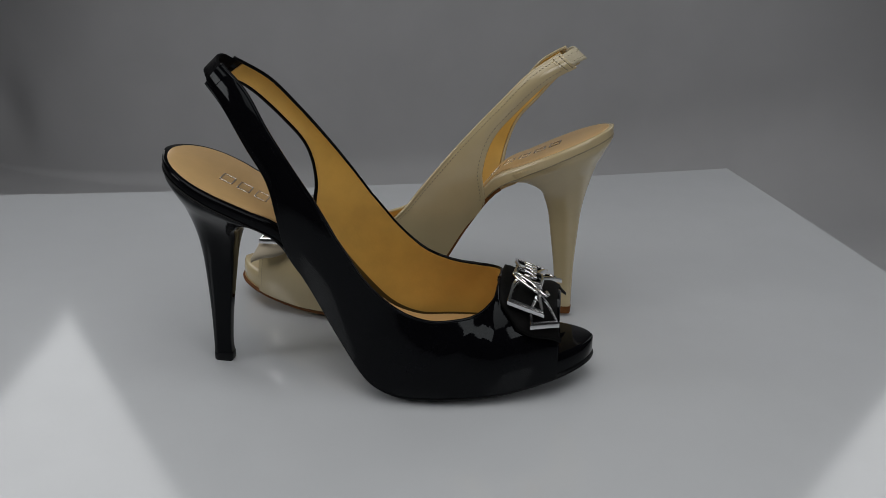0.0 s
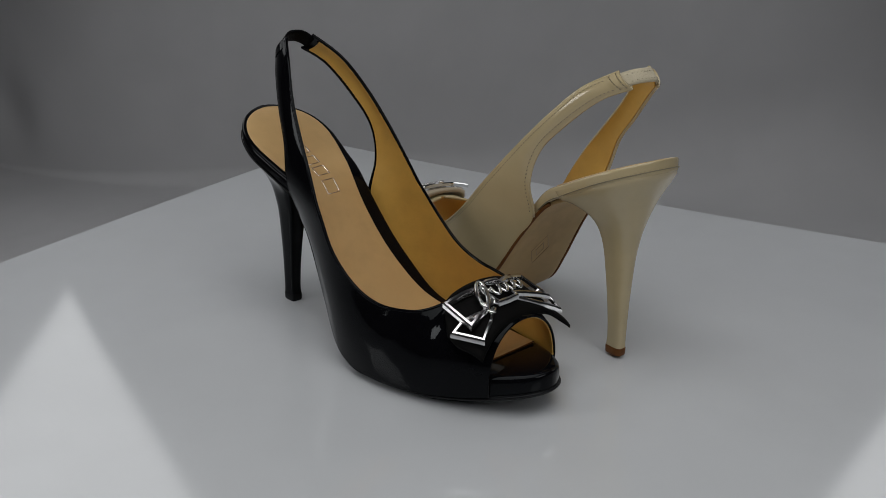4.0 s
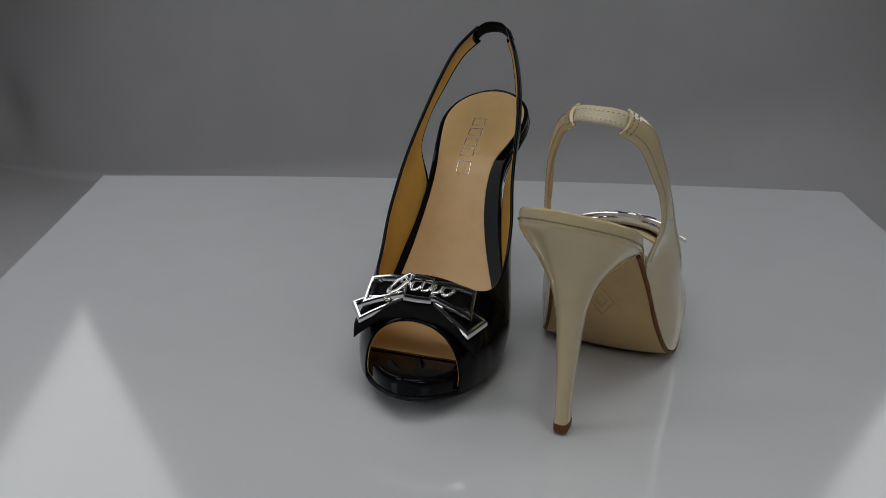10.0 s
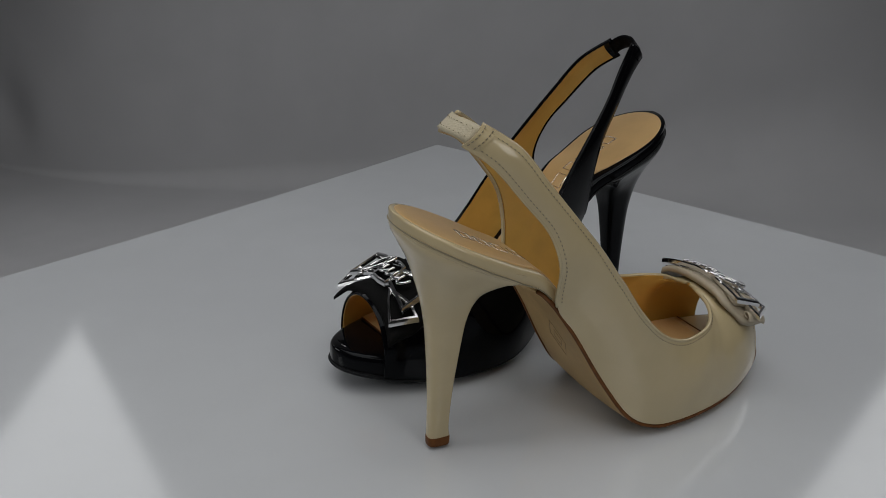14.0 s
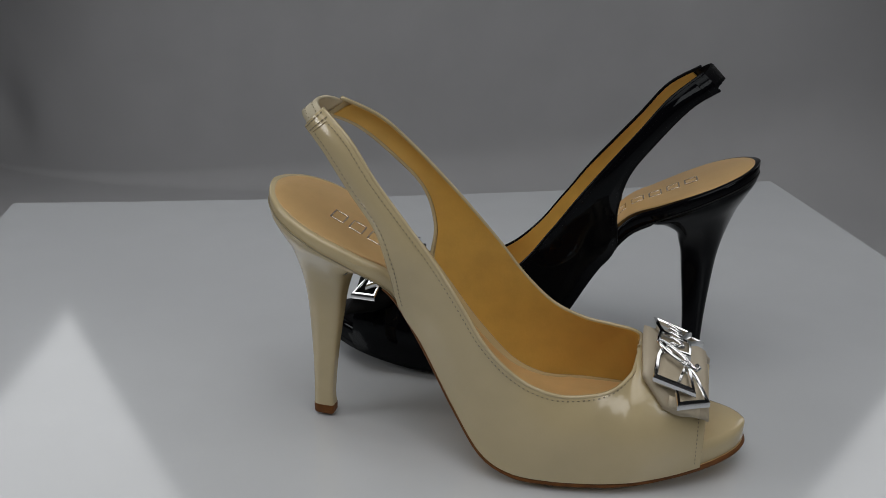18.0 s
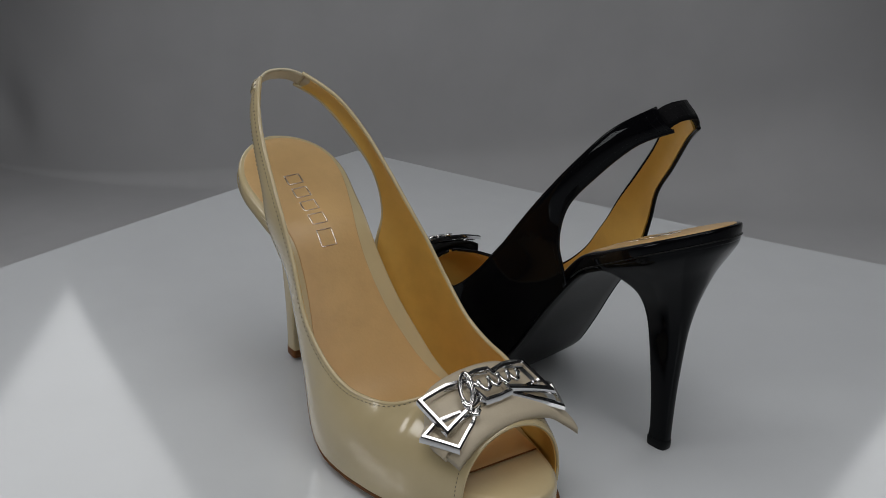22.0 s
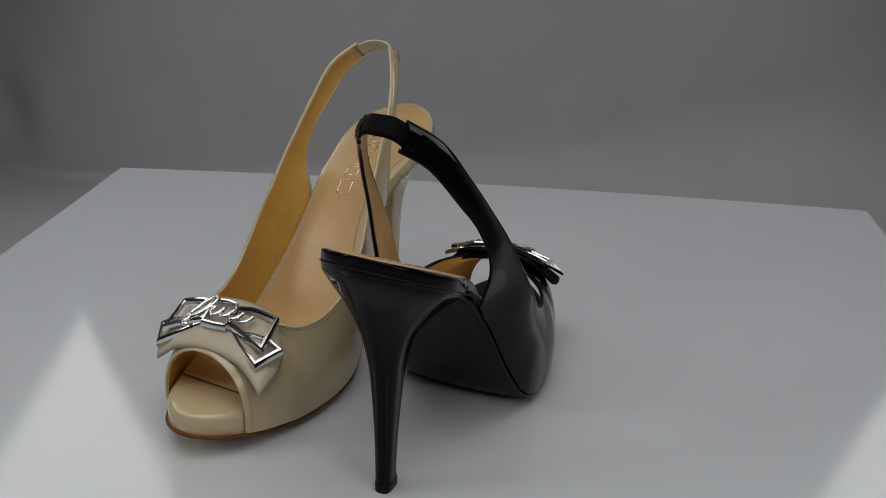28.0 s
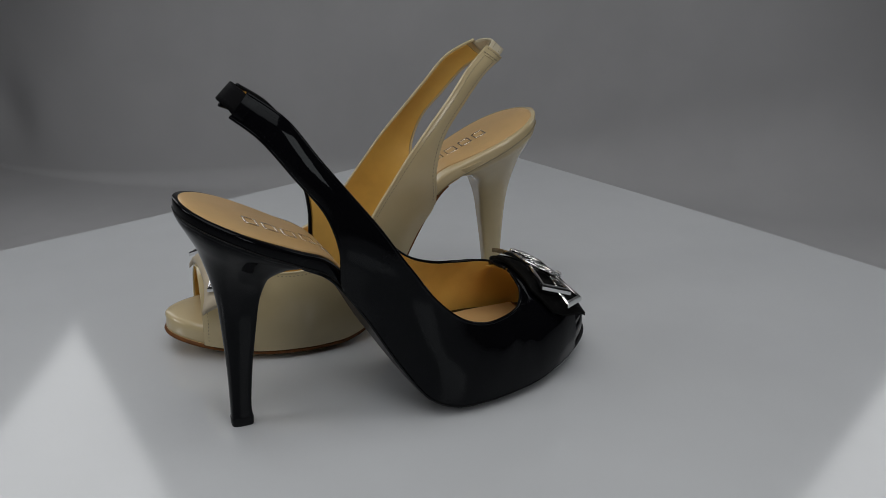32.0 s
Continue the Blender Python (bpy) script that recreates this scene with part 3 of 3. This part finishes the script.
def make_bow(thing, last, look_of):
    bow = part("bow", ribbon(last, look_of["flap"]), look_of["bow"], thing, look_of["bow_label"])
    if not look_of["flap"]:
        # the short end of the band, rolled up
        out, inn = [], []
        for a in np.linspace(20, 400, 26):
            r = 0.0026 - 0.0014 * a / 400
            t = radians(a - 90)
            for grid, d in ((out, 0.0), (inn, -0.0006)):
                grid.append([bow_place(last, u, -0.0300 - (r + d) * math.cos(t), -0.0035 + (r + d) * math.sin(t)) for u in np.linspace(0.1610, 0.1745, 9)])
        part("rolled_end", shell(out, inn), look_of["bow"], bow)
    for sd in (1, -1):
        loop = [(0.1575, sd * 0.006), (0.1548, sd * 0.0255), (0.1708, sd * 0.0262), (0.1680, sd * 0.006)]
        part("loop", plate(last, loop, -0.0026, -0.0004), look_of["bow"], bow)
        frame_up = [(0.1568, sd * 0.0065), (0.1545, sd * 0.0150), (0.1535, sd * 0.0285), (0.1722, sd * 0.0290), (0.1700, sd * 0.0165), (0.1676, sd * 0.0065)]
        d = look_of["tail"]
        frame_low = [(0.1680, sd * 0.0080), (0.1655 + d, sd * 0.0270), (0.1670 + d, sd * 0.0362), (0.1812 + d, sd * 0.0285), (0.1745 + d * 0.4, sd * 0.0165)]
        sharpen(part("metal_loop", metal_frame(last, frame_up, 0.0020, 0.0000, 0.0026), M_CHROME, bow, "polished silver outline of a bow loop"), 25)
        sharpen(part("metal_tail", metal_frame(last, frame_low, 0.0018, -0.0024, 0.0002), M_CHROME, bow, "polished silver outline of a bow tail"), 25)
    sharpen(part("metal_knot", metal_frame(last, [(0.1556, -0.0066), (0.1548, 0.0), (0.1556, 0.0066), (0.1625, 0.0080), (0.1700, 0.0072), (0.1706, 0.0), (0.1700, -0.0072), (0.1625, -0.0080)], 0.0016, 0.0004, 0.0030), M_CHROME, bow, "polished silver knot of the bow"), 25)
    # a looping silver flourish across the bow: one tall curl, then small waves
    curl = [(0.1722, -0.0130), (0.1735, -0.0150), (0.1725, -0.0166), (0.1705, -0.0158), (0.1690, -0.0140)]
    for t in np.linspace(0, 1, 80):
        a = radians(-60 + 560 * t)
        big = 1 - 0.35 * t
        du = 0.0078 * big * math.cos(a) + 0.0015 * t
        curl.append((0.1612 + du, -0.0100 - 0.62 * du + 0.0036 * big * math.sin(a)))
    for t in np.linspace(0, 1, 110):
        ph = t * 2 * math.pi * 4.5
        curl.append((0.1636 - 0.0008 * t - 0.0026 * math.sin(ph), -0.0058 + 0.0240 * t + 0.0010 * math.cos(ph) + 0.0009 * math.sin(ph)))
    part("flourish", tube([bow_place(last, u, o, 0.0031, 6.4) for u, o in curl], 0.00098, 8, squash=1.0), M_CHROME, bow, "raised silver script flourish")


BLACK_LOOK = dict(mark=None, outer=M_BLACK, sole=M_BLACK_SOLE, edge=M_BLACK_SOLE, tip=M_BLACK_SOLE, bow=M_BLACK_SATIN, elastic=M_BLACK_ELASTIC, thread=M_THREAD_B, crease=M_THREAD_B, welt=0.0, back=0.0045, tail=-0.0012, stitch=0.00005, arc=0.0045, dot=0.00008, flap=0.0024, stamp_v=-0.002,
                  footbed_label="black patent rim round the insole", sole_label="black leather outsole", heel_label="tall slim black patent stiletto heel",
                  tip_label="black rubber top piece", elastic_label="black ribbed elastic", bow_label="black satin bow")
CREAM_LOOK = dict(mark=M_SOLE_MARK, outer=M_CREAM, sole=M_CREAM_SOLE, edge=M_BROWN, tip=M_BROWN, bow=M_CREAM_SATIN, elastic=M_CREAM_ELASTIC, thread=M_THREAD_W, crease=M_CREASE_SHADE, welt=0.0007, back=0.0065, tail=-0.0025, stitch=0.00025, arc=0.0032, dot=0.00019, flap=0.0, stamp_v=-0.002,
                  footbed_label="cream patent rim round the insole", sole_label="tan leather outsole", heel_label="tall slim cream patent stiletto heel",
                  tip_label="brown top piece", elastic_label="cream elastic with two rows of stitching", bow_label="cream leather bow")

turntable = make_turntable()
black_shoe = make_shoe("slingback_heel", "black patent peep-toe slingback with silver bow on a white board", Last(0.004, 0.0047, 0.0047, 0.0013, 0.0, 0.0005, 0.0018), BLACK_LOOK)
cream_shoe = make_shoe("slingback_heel", "cream patent peep-toe slingback with silver bow on a white board", Last(-0.0003, -0.0060, 0.0010, 0.0012, 0.25, 0.0020, -0.0006, 0.0020, 4.0), CREAM_LOOK)

# ------------------------------------------------------------------ movement
TURN_T = (0, 3.5, 7, 10.5, 14, 17.5, 21, 24.5, 28, 32)
TURN_DEV = (0, -1.70, -2.25, -2.30, -2.15, -2.00, -1.20, 0.25, 1.10, 1.30)
TURN_RATE = 10.2026
dev_at = smooth_table(*zip(TURN_T, TURN_DEV))
BLACK_AT = pose(-0.1277, -0.0071, board_z(-0.1277, -0.0071), 0, 0, -6.1)
CREAM_AT = pose(0.0629, 0.0635, board_z(0.0629, 0.0635) + 0.0018, 0, 0, 168.1) @ pose(0, 0, 0, 0, 0.85, 0)


def motions():
    times = [float(t) for t in range(0, 33)]
    spin = [(t, pose(0, 0, 0, 0, 0, -(TURN_RATE * t + dev_at(t)))) for t in times]
    walk(turntable, spin)
    walk(black_shoe, [(t, m @ BLACK_AT) for t, m in spin])
    walk(cream_shoe, [(t, m @ CREAM_AT) for t, m in spin])


motions()
